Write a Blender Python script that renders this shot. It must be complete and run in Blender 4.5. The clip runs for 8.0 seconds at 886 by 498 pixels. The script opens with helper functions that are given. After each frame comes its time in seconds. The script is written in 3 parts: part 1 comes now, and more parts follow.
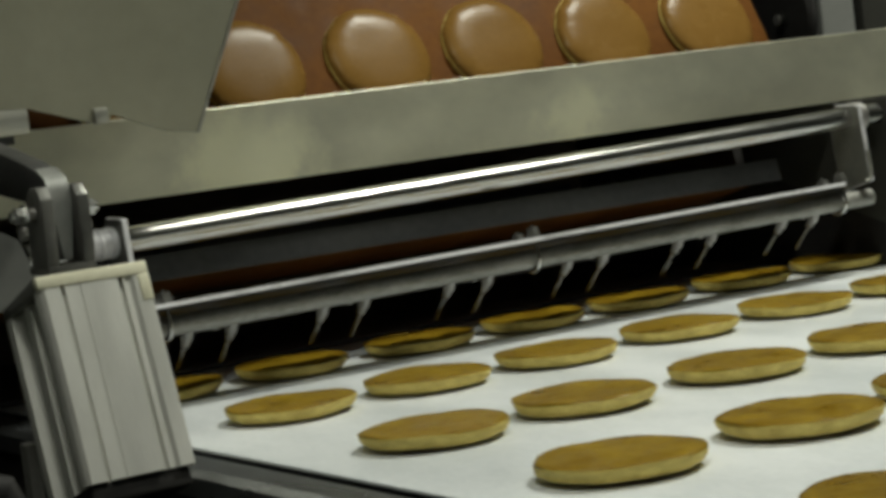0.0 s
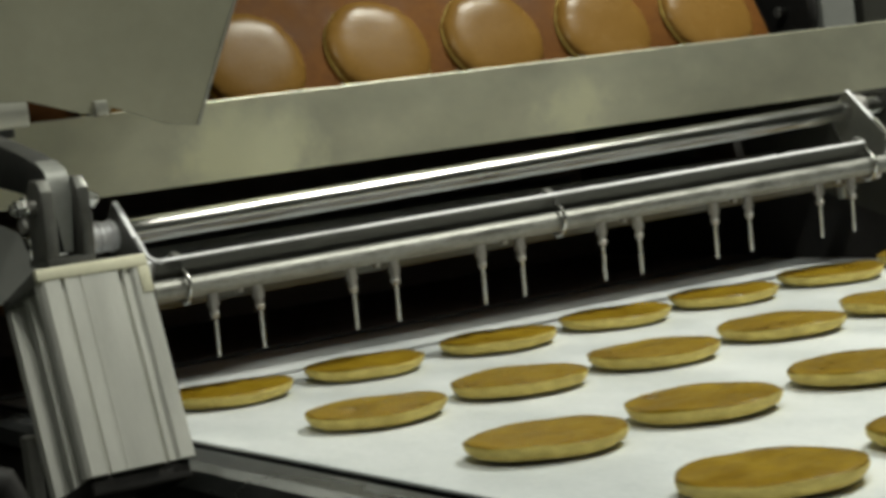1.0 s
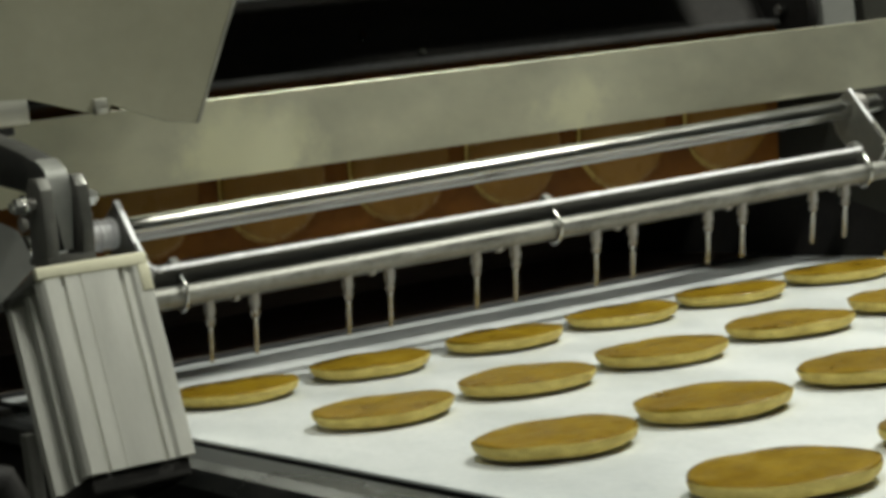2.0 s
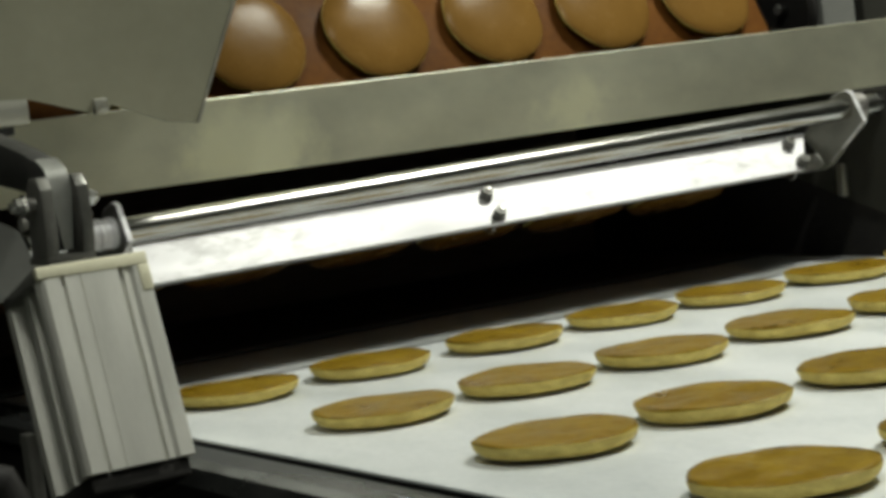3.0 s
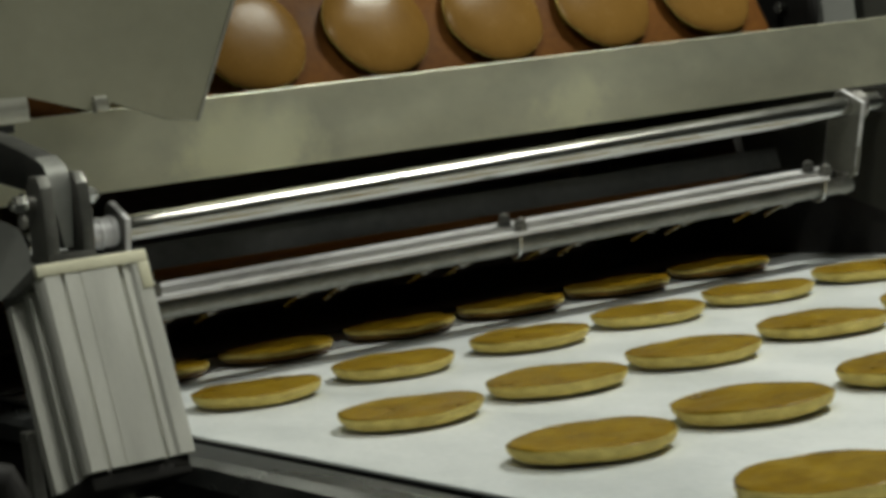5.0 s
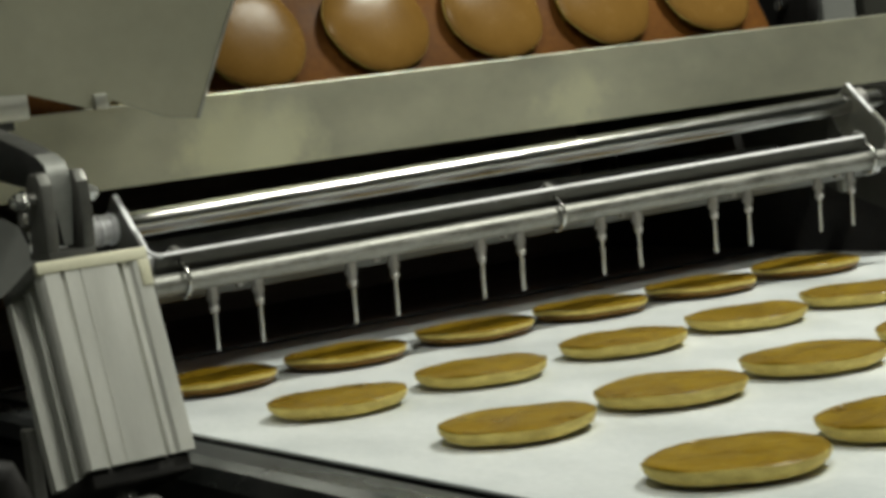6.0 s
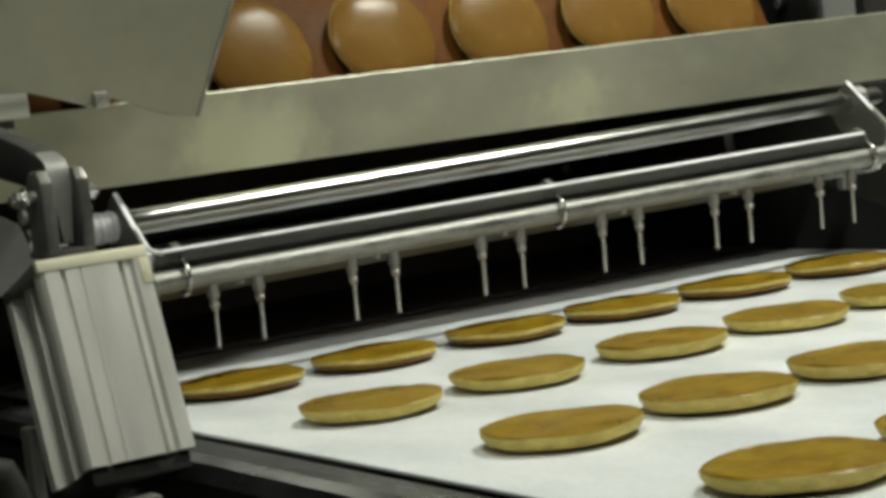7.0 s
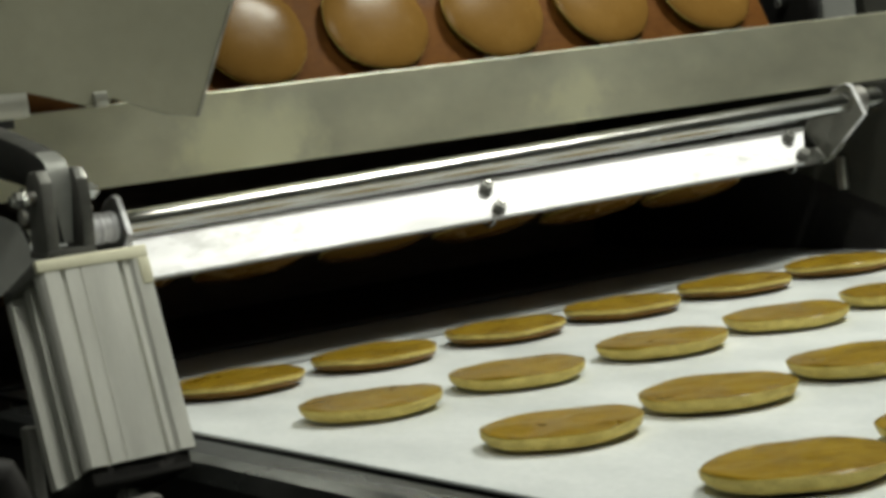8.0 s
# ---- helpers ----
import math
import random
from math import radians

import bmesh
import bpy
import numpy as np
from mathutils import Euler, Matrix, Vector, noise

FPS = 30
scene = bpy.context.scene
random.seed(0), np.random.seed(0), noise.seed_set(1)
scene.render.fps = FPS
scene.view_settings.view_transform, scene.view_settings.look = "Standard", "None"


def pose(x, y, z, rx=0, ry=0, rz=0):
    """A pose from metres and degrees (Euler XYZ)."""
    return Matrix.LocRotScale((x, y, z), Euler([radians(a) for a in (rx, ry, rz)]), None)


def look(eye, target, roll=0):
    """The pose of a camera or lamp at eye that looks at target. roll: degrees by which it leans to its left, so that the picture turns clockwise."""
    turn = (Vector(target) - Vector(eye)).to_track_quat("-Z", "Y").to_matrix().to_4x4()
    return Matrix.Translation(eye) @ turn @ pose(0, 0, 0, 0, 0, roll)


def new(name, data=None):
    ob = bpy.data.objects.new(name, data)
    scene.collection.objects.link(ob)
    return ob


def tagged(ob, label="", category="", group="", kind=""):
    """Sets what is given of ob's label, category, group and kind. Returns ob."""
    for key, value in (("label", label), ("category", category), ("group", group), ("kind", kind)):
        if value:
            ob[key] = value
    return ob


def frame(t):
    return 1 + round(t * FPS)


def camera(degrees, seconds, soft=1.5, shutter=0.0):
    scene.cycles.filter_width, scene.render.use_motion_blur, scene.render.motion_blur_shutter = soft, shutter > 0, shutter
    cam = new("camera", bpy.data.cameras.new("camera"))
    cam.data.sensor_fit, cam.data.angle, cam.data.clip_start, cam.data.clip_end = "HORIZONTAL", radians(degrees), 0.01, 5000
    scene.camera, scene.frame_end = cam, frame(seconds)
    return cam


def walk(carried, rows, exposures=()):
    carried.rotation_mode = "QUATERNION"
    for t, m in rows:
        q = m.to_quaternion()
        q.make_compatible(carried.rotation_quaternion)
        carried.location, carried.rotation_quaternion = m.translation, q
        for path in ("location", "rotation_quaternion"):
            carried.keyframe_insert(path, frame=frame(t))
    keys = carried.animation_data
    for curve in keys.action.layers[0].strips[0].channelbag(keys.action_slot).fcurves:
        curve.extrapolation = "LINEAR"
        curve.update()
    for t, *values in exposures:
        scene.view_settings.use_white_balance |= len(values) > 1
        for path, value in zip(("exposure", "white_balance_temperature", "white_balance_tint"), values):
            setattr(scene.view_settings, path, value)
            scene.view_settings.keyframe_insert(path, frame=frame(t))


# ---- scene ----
# World: x along the rows of pancakes, y away into the machine, z up; the belt's top is z = 0.
PITCH_X, PITCH_Y = 0.126, 0.2337

# ---------------------------------------------------------------- camera
EYE = Vector((-0.684, -1.532, 0.2236))
FOCAL = 3745.0
cam = camera(23.66, 8.0, soft=4.1, shutter=0.5)
FORWARD = Vector((0.50224, 0.86122, -0.07777))
CAM = look(EYE, EYE + FORWARD, -7.08)
# the camera tips slowly downwards: seconds and the tilt above its pose at 6.5 s
TILT = ((0.0, 27), (0.25, 23.5), (0.5, 20), (0.75, 16.8), (1.0, 14), (1.25, 12.2), (1.5, 11), (2.2, 10.4), (3.0, 10), (3.5, 9.2),
        (4.0, 8.2), (4.5, 7.6), (5.2, 5.4), (6.0, 2.0), (6.25, 1.0), (6.5, 0), (7.0, -1.5), (7.5, -1.7), (8.0, -1.7))
LIGHTNESS = ((0.0, -0.22), (0.5, -0.06), (1.0, 0.02), (1.5, 0.09), (2.2, 0.10), (2.8, -0.04), (3.5, -0.19), (4.0, -0.27), (4.6, -0.28), (5.3, -0.23), (5.8, -0.04), (6.5, 0.08),
             (7.5, 0.12), (8.0, 0.03))
walk(cam, [(t, CAM @ pose(0, 0, 0, math.degrees(s / FOCAL))) for t, s in TILT], LIGHTNESS)

# ---------------------------------------------------------------- world, lamps, exposure
world = bpy.data.worlds.new("hall")
world.use_nodes = True
scene.world = world
world.node_tree.nodes["Background"].inputs[0].default_value = (0.75, 0.8, 0.7, 1)
world.node_tree.nodes["Background"].inputs[1].default_value = 0.06

CEILING_Z, FLOOR_Z = 2.05, -0.95
# key lamp first, placed from highlights and shadows; two added fill lamps follow
LAMPS = [(1.18, -0.45, 44), (-0.5, -1.15, 16), (-1.0, -3.6, 3)]


# ---------------------------------------------------------------- materials
def nodes_of(name):
    m = bpy.data.materials.new(name)
    m.use_nodes = True
    nt = m.node_tree
    return m, nt, nt.nodes["Principled BSDF"]


def add_node(nt, kind, **values):
    n = nt.nodes.new(kind)
    for k, v in values.items():
        n.inputs[k.replace("_", " ")].default_value = v
    return n


def surface(name, dark, light, rough=0.5, metal=0.0, coarse=8.0, fine=120.0, stretch=(1, 1, 1), bump=0.15, rough_var=0.15,
            bump_depth=0.001, contrast=(0.3, 0.7), coat=0.0, spec=0.5):
    """Two colours mixed by a coarse and a fine noise, with a fine relief and uneven gloss."""
    m, nt, b = nodes_of(name)
    co = nt.nodes.new("ShaderNodeTexCoord")
    mp = nt.nodes.new("ShaderNodeMapping")
    mp.inputs["Scale"].default_value = stretch
    nt.links.new(co.outputs["Object"], mp.inputs["Vector"])
    rnd = nt.nodes.new("ShaderNodeObjectInfo")
    off = nt.nodes.new("ShaderNodeVectorMath")
    off.operation = "MULTIPLY_ADD"
    off.inputs[1].default_value = (7.3, 3.1, 5.7)
    nt.links.new(rnd.outputs["Random"], off.inputs[0])
    nt.links.new(mp.outputs["Vector"], off.inputs[2])
    n1 = add_node(nt, "ShaderNodeTexNoise", Scale=coarse, Detail=5.0, Roughness=0.6)
    n2 = add_node(nt, "ShaderNodeTexNoise", Scale=fine, Detail=4.0, Roughness=0.6)
    for n in (n1, n2):
        nt.links.new(off.outputs[0], n.inputs["Vector"])
    mixn = nt.nodes.new("ShaderNodeMath")
    mixn.operation = "MULTIPLY_ADD"
    mixn.inputs[1].default_value = 0.35
    sub = nt.nodes.new("ShaderNodeMath")
    sub.operation = "MULTIPLY"
    sub.inputs[1].default_value = 0.65
    nt.links.new(n1.outputs["Fac"], sub.inputs[0])
    nt.links.new(n2.outputs["Fac"], mixn.inputs[0])
    nt.links.new(sub.outputs[0], mixn.inputs[2])
    ramp = nt.nodes.new("ShaderNodeValToRGB")
    ramp.color_ramp.elements[0].position, ramp.color_ramp.elements[0].color = contrast[0], (*dark, 1)
    ramp.color_ramp.elements[1].position, ramp.color_ramp.elements[1].color = contrast[1], (*light, 1)
    nt.links.new(mixn.outputs[0], ramp.inputs["Fac"])
    nt.links.new(ramp.outputs["Color"], b.inputs["Base Color"])
    rr = nt.nodes.new("ShaderNodeMapRange")
    rr.inputs["From Min"].default_value, rr.inputs["From Max"].default_value = 0.3, 0.7
    rr.inputs["To Min"].default_value, rr.inputs["To Max"].default_value = max(0.02, rough - rough_var), min(1, rough + rough_var)
    nt.links.new(n1.outputs["Fac"], rr.inputs["Value"])
    nt.links.new(rr.outputs["Result"], b.inputs["Roughness"])
    bp = nt.nodes.new("ShaderNodeBump")
    bp.inputs["Strength"].default_value, bp.inputs["Distance"].default_value = bump, bump_depth
    nt.links.new(n2.outputs["Fac"], bp.inputs["Height"])
    nt.links.new(bp.outputs["Normal"], b.inputs["Normal"])
    b.inputs["Metallic"].default_value = metal
    b.inputs["Coat Weight"].default_value = coat
    b.inputs["Coat Roughness"].default_value = 0.25
    b.inputs["Specular IOR Level"].default_value = spec
    return m


STEEL_BRUSHED = surface("brushed_steel", (0.40, 0.40, 0.36), (0.56, 0.56, 0.50), 0.42, 0.9, 6, 60, (1, 12, 12), 0.08, 0.1)
STEEL_POLISHED = surface("polished_steel", (0.47, 0.47, 0.46), (0.62, 0.62, 0.60), 0.22, 1.0, 10, 90, (2, 20, 20), 0.06, 0.06)
GUARD_STEEL = surface("mottled_guard_steel", (0.57, 0.565, 0.45), (0.80, 0.79, 0.62), 0.44, 0.82, 6, 20, (1, 1, 1.5), 0.02, 0.06, contrast=(0.38, 0.74))


def pale_patches(m, spots, colour):
    """Pale patches of uneven outline at given places on a sheet."""
    nt = m.node_tree
    b = nt.nodes["Principled BSDF"]
    base = b.inputs["Base Color"].links[0].from_socket
    co = nt.nodes.new("ShaderNodeTexCoord")
    n = add_node(nt, "ShaderNodeTexNoise", Scale=22.0, Detail=4.0, Roughness=0.6)
    nt.links.new(co.outputs["Object"], n.inputs["Vector"])
    warp = nt.nodes.new("ShaderNodeVectorMath")
    warp.operation = "MULTIPLY_ADD"
    warp.inputs[1].default_value = (0.10, 0.0, 0.06)
    nt.links.new(n.outputs["Color"], warp.inputs[0])
    nt.links.new(co.outputs["Object"], warp.inputs[2])
    for x, z, r, most in spots:
        d = nt.nodes.new("ShaderNodeVectorMath")
        d.operation = "DISTANCE"
        nt.links.new(warp.outputs[0], d.inputs[0])
        d.inputs[1].default_value = (x + 0.05, 0.112, z + 0.03)
        rr = nt.nodes.new("ShaderNodeMapRange")
        rr.interpolation_type = "SMOOTHSTEP"
        rr.inputs["From Min"].default_value, rr.inputs["From Max"].default_value = r, 0.2 * r
        rr.inputs["To Min"].default_value, rr.inputs["To Max"].default_value = 0.0, most
        nt.links.new(d.outputs["Value"], rr.inputs["Value"])
        mix = nt.nodes.new("ShaderNodeMixRGB")
        nt.links.new(rr.outputs["Result"], mix.inputs["Fac"])
        nt.links.new(base, mix.inputs[1])
        mix.inputs[2].default_value = (*colour, 1)
        base = mix.outputs[0]
    nt.links.new(base, b.inputs["Base Color"])


pale_patches(GUARD_STEEL, ((0.076, 0.194, 0.068, 1.0), (0.126, 0.184, 0.055, 0.9), (0.438, 0.190, 0.050, 0.75)), (0.93, 0.92, 0.68))
STEEL_PLATE = surface("bright_plate", (0.38, 0.38, 0.39), (0.74, 0.74, 0.77), 0.6, 0.5, 9, 50, (1, 2, 2), 0.06, 0.1, contrast=(0.33, 0.50))
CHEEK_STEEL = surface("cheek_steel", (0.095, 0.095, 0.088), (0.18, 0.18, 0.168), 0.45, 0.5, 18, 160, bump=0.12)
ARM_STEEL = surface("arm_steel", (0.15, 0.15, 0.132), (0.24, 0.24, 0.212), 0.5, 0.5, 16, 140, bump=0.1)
WORN_STEEL = surface("worn_lever_steel", (0.20, 0.205, 0.195), (0.31, 0.315, 0.30), 0.46, 0.4, 16, 140, bump=0.12)
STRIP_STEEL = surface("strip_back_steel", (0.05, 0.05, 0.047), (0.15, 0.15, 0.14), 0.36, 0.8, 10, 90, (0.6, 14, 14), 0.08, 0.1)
STEEL_DULL = surface("dull_steel", (0.30, 0.29, 0.28), (0.45, 0.44, 0.42), 0.45, 0.85, 20, 200, (1, 1, 1), 0.15, 0.12)
STEEL_DARK = surface("dark_steel", (0.05, 0.052, 0.055), (0.10, 0.10, 0.10), 0.45, 0.5, 9, 120, (1, 1, 1), 0.15, 0.12)
# near-black; on the machine's inner panels it also deepens the shade
BLACK_METAL = surface("near_black_metal", (0.014, 0.014, 0.015), (0.036, 0.034, 0.032), 0.65, 0.1, 9, 120, bump=0.2, spec=0.2)
# dark brown tone for the inside, tuned a little lighter than black
INNER_METAL = surface("brown_inner_metal", (0.08, 0.064, 0.052), (0.18, 0.145, 0.115), 0.6, 0.1, 7, 90, (0.5, 4, 4), bump=0.2, spec=0.25)
ALUMINIUM = surface("anodised_aluminium", (0.70, 0.70, 0.66), (0.82, 0.82, 0.78), 0.42, 0.5, 12, 160, (4, 4, 0.6), 0.05, 0.08)
CAP_METAL = surface("cast_end_cap", (0.62, 0.60, 0.45), (0.75, 0.73, 0.58), 0.55, 0.1, 20, 260, bump=0.15)
GREY_PAINT = surface("grey_paint", (0.16, 0.165, 0.16), (0.22, 0.225, 0.21), 0.5, 0.0, 5, 90, bump=0.08)
DARK_PAINT = surface("dark_grey_paint", (0.026, 0.026, 0.022), (0.044, 0.044, 0.038), 0.55, 0.0, 6, 90, bump=0.08, spec=0.3)
RAIL_STEEL = surface("rail_steel", (0.07, 0.076, 0.078), (0.155, 0.162, 0.165), 0.32, 0.6, 8, 120, (1, 0.3, 1), bump=0.1)
PIPE_STEEL = surface("pipe_steel", (0.18, 0.18, 0.165), (0.36, 0.36, 0.34), 0.52, 0.8, 26, 160, (1, 3, 3), 0.18, 0.14, contrast=(0.36, 0.62))
PANEL_GREY = surface("panel_grey", (0.245, 0.24, 0.182), (0.315, 0.31, 0.235), 0.4, 0.3, 4, 60, bump=0.04)
BELT_WHITE = surface("belt_white", (0.53, 0.575, 0.60), (0.76, 0.79, 0.81), 0.45, 0.0, 9, 220, (1.6, 0.7, 1), 0.06, 0.12, contrast=(0.25, 0.6))
GRIDDLE = surface("griddle_bronze", (0.080, 0.029, 0.006), (0.175, 0.070, 0.013), 0.6, 0.0, 14, 140, bump=0.15, rough_var=0.15, spec=0.1)
CRUMB = surface("pancake_crumb", (0.46, 0.34, 0.07), (0.80, 0.66, 0.21), 0.8, 0.0, 75, 420, (1, 1, 2.2), 0.7, 0.1, 0.0014, contrast=(0.32, 0.62))
CRUST = surface("pancake_crust", (0.150, 0.084, 0.004), (0.310, 0.202, 0.012), 0.33, 0.0, 28, 150, bump=0.4, contrast=(0.34, 0.64), rough_var=0.08, spec=0.3)
SKIN = surface("pancake_skin", (0.165, 0.085, 0.019), (0.230, 0.126, 0.031), 0.26, 0.0, 18, 300, bump=0.1, rough_var=0.05, spec=0.11)
CONCRETE = surface("floor_resin", (0.20, 0.22, 0.19), (0.30, 0.32, 0.28), 0.4, 0.0, 2, 40, bump=0.1)
WALL = surface("wall_panel", (0.50, 0.51, 0.46), (0.58, 0.59, 0.54), 0.5, 0.0, 1.5, 30, bump=0.05)
GLOW, _nt, _b = nodes_of("lamp_glow")
_b.inputs["Base Color"].default_value = (0.9, 0.9, 0.9, 1)
_b.inputs["Emission Color"].default_value = (0.97, 1.0, 0.87, 1)
_b.inputs["Emission Strength"].default_value = 5.0


# ---------------------------------------------------------------- mesh helpers
def mesh_of(bm, name, material, smooth=False):
    me = bpy.data.meshes.new(name)
    bmesh.ops.recalc_face_normals(bm, faces=bm.faces)
    bm.to_mesh(me)
    bm.free()
    for m in (material if isinstance(material, (list, tuple)) else [material]):
        me.materials.append(m)
    if smooth:
        for p in me.polygons:
            p.use_smooth = True
        me.set_sharp_from_angle(angle=radians(38))
    return me


def part(name, bm, material, parent=None, label="", smooth=True):
    """One bmesh as one mesh object under a thing (or alone)."""
    ob = new(name, mesh_of(bm, name, material, smooth))
    ob.parent = parent
    return tagged(ob, label) if label else ob


def thing(name, label, category, m=None, group="", kind=""):
    ob = new(name)
    ob.empty_display_size = 0.02
    if m is not None:
        ob.matrix_basis = m
    return tagged(ob, label, category, group, kind)


def box(lo, hi, bevel=0.0, bm=None, m=None):
    bm = bm or bmesh.new()
    lo, hi = Vector(lo), Vector(hi)
    got = bmesh.ops.create_cube(bm, size=1.0)["verts"]
    for v in got:
        v.co = Vector([(lo[i] + hi[i]) / 2 + v.co[i] * (hi[i] - lo[i]) for i in range(3)])
    if bevel:
        edges = list({e for v in got for e in v.link_edges})
        res = bmesh.ops.bevel(bm, geom=edges, offset=bevel, segments=2, profile=0.5, affect="EDGES")
        got = list({v for f in res["faces"] for v in f.verts} | {v for v in got if v.is_valid})
    if m is not None:
        bmesh.ops.transform(bm, matrix=m, verts=got)
    return bm


def tube(a, b, r, seg=20, bm=None, r2=None, bevel=0.0):
    bm = bm or bmesh.new()
    a, b = Vector(a), Vector(b)
    d = b - a
    rings = [(0, r), (1, r if r2 is None else r2)]
    if bevel:
        k = bevel / d.length
        r_end = r if r2 is None else r2
        rings = [(0, r - bevel), (k, r), (1 - k, r_end), (1, r_end - bevel)]
    q = d.to_track_quat("Z", "Y").to_matrix()
    loops = []
    for f, rad in rings:
        loops.append([bm.verts.new(a + d * f + q @ Vector((rad * math.cos(2 * math.pi * i / seg), rad * math.sin(2 * math.pi * i / seg), 0))) for i in range(seg)])
    for p, n in zip(loops, loops[1:]):
        for i in range(seg):
            bm.faces.new((p[i], p[(i + 1) % seg], n[(i + 1) % seg], n[i]))
    bm.faces.new(loops[0])
    bm.faces.new(loops[-1])
    return bm


def prism(points, axis, lo, hi, bm=None, bevel=0.0):
    """A flat outline (two coordinates) pushed along axis 0, 1 or 2 from lo to hi."""
    bm = bm or bmesh.new()

    def at(p, h):
        c = list(p)
        c.insert(axis, h)
        return Vector(c)
    a = [bm.verts.new(at(p, lo)) for p in points]
    b = [bm.verts.new(at(p, hi)) for p in points]
    faces = [bm.faces.new(a), bm.faces.new(b)]
    for i in range(len(points)):
        j = (i + 1) % len(points)
        faces.append(bm.faces.new((a[i], a[j], b[j], b[i])))
    if bevel:
        bmesh.ops.recalc_face_normals(bm, faces=faces)
        edges = list({e for f in faces for e in f.edges})
        bmesh.ops.bevel(bm, geom=edges, offset=bevel, segments=2, profile=0.5, affect="EDGES")
    return bm


def sweep(path, r, seg=10, bm=None):
    """A round wire along a list of points."""
    bm = bm or bmesh.new()
    pts = [Vector(p) for p in path]
    loops = []
    for i, p in enumerate(pts):
        d = (pts[min(i + 1, len(pts) - 1)] - pts[max(i - 1, 0)]).normalized()
        side = Vector((1, 0, 0)) if abs(d.x) < 0.8 else Vector((0, 0, 1))
        u = d.cross(side).normalized()
        w = d.cross(u)
        loops.append([bm.verts.new(p + r * (u * math.cos(2 * math.pi * k / seg) + w * math.sin(2 * math.pi * k / seg))) for k in range(seg)])
    for p, n in zip(loops, loops[1:]):
        for k in range(seg):
            bm.faces.new((p[k], p[(k + 1) % seg], n[(k + 1) % seg], n[k]))
    bm.faces.new(loops[0])
    bm.faces.new(loops[-1])
    return bm


def hexagon(at, axis, r, h, bm=None):
    at, axis = Vector(at), Vector(axis).normalized()
    return tube(at, at + axis * h, r, 6, bm)


# ---------------------------------------------------------------- the hall
def build_hall():
    x0, x1, y0, y1 = -4.0, 6.5, -6.0, 4.5
    tagged(part("floor", box((x0, y0, FLOOR_Z - 0.1), (x1, y1, FLOOR_Z)), CONCRETE, smooth=False), "grey-green resin factory floor", "floor", kind="structure")
    tagged(part("ceiling", box((x0, y0, CEILING_Z), (x1, y1, CEILING_Z + 0.1)), WALL, smooth=False), "pale panelled factory ceiling", "ceiling", kind="structure")
    for name, lo, hi in (("wall_north", (x0, y1, FLOOR_Z), (x1, y1 + 0.15, CEILING_Z)), ("wall_south", (x0, y0 - 0.15, FLOOR_Z), (x1, y0, CEILING_Z)),
                         ("wall_west", (x0 - 0.15, y0, FLOOR_Z), (x0, y1, CEILING_Z)), ("wall_east", (x1, y0, FLOOR_Z), (x1 + 0.15, y1, CEILING_Z))):
        tagged(part(name, box(lo, hi), GREY_PAINT, smooth=False), "dull grey factory wall", "wall", kind="structure")
    for x, y, power in LAMPS:
        lamp = thing("key_fill_lamp", "unseen ceiling lamp with a flat diffuser, as key and added fill", "lamp", pose(x, y, CEILING_Z), "ceiling lamps")
        part("housing", box((-0.30, -0.15, -0.06), (0.30, 0.15, 0), 0.006), GREY_PAINT, lamp)
        part("diffuser", box((-0.26, -0.11, -0.068), (0.26, 0.11, -0.0605)), GLOW, lamp, smooth=False)
        light = bpy.data.lights.new("lamp_light", "AREA")
        light.shape, light.size, light.size_y, light.energy, light.color = "RECTANGLE", 0.5, 0.13, power, (0.99, 1.0, 0.865)
        new("lamp_light", light).matrix_basis = pose(x, y, CEILING_Z - 0.075)


# ---------------------------------------------------------------- conveyor
BELT_L, BELT_R = -0.0986, 0.90


def build_conveyor():
    belt = tagged(part("conveyor_belt", box((BELT_L, -2.2, -0.003), (BELT_R, 1.3, 0.0), 0.001), BELT_WHITE), "white plastic conveyor belt, flour-stained, carrying pancakes", "conveyor belt")
    rig = thing("conveyor", "dark steel conveyor frame beside the white belt", "conveyor", pose(0, 0, 0))
    part("slider_bed", box((BELT_L + 0.01, -2.0, -0.02), (BELT_R - 0.01, 0.6, -0.0035)), STEEL_DARK, rig, smooth=False)
    for side, x in ((-1, BELT_L), (1, BELT_R)):
        o = [(x + side * 0.004, -0.004), (x + side * 0.026, -0.005), (x + side * 0.031, -0.010), (x + side * 0.031, -0.024), (x + side * 0.004, -0.016)]
        part("side_rail", prism(o, 1, -2.0, 0.6), RAIL_STEEL, rig, "grey folded steel side rail", smooth=False)
        lo, hi = sorted((x + side * 0.029, x + side * 0.012))
        part("side_panel", box((lo, -2.0, -0.20), (hi, 0.6, -0.0245)), BLACK_METAL, rig)
    for x in (BELT_L - 0.015, BELT_R + 0.015):
        for y in (-1.8, 0.4):
            part("leg", box((x - 0.025, y - 0.025, FLOOR_Z), (x + 0.025, y + 0.025, -0.03), 0.003), STEEL_DULL, rig)
    return belt


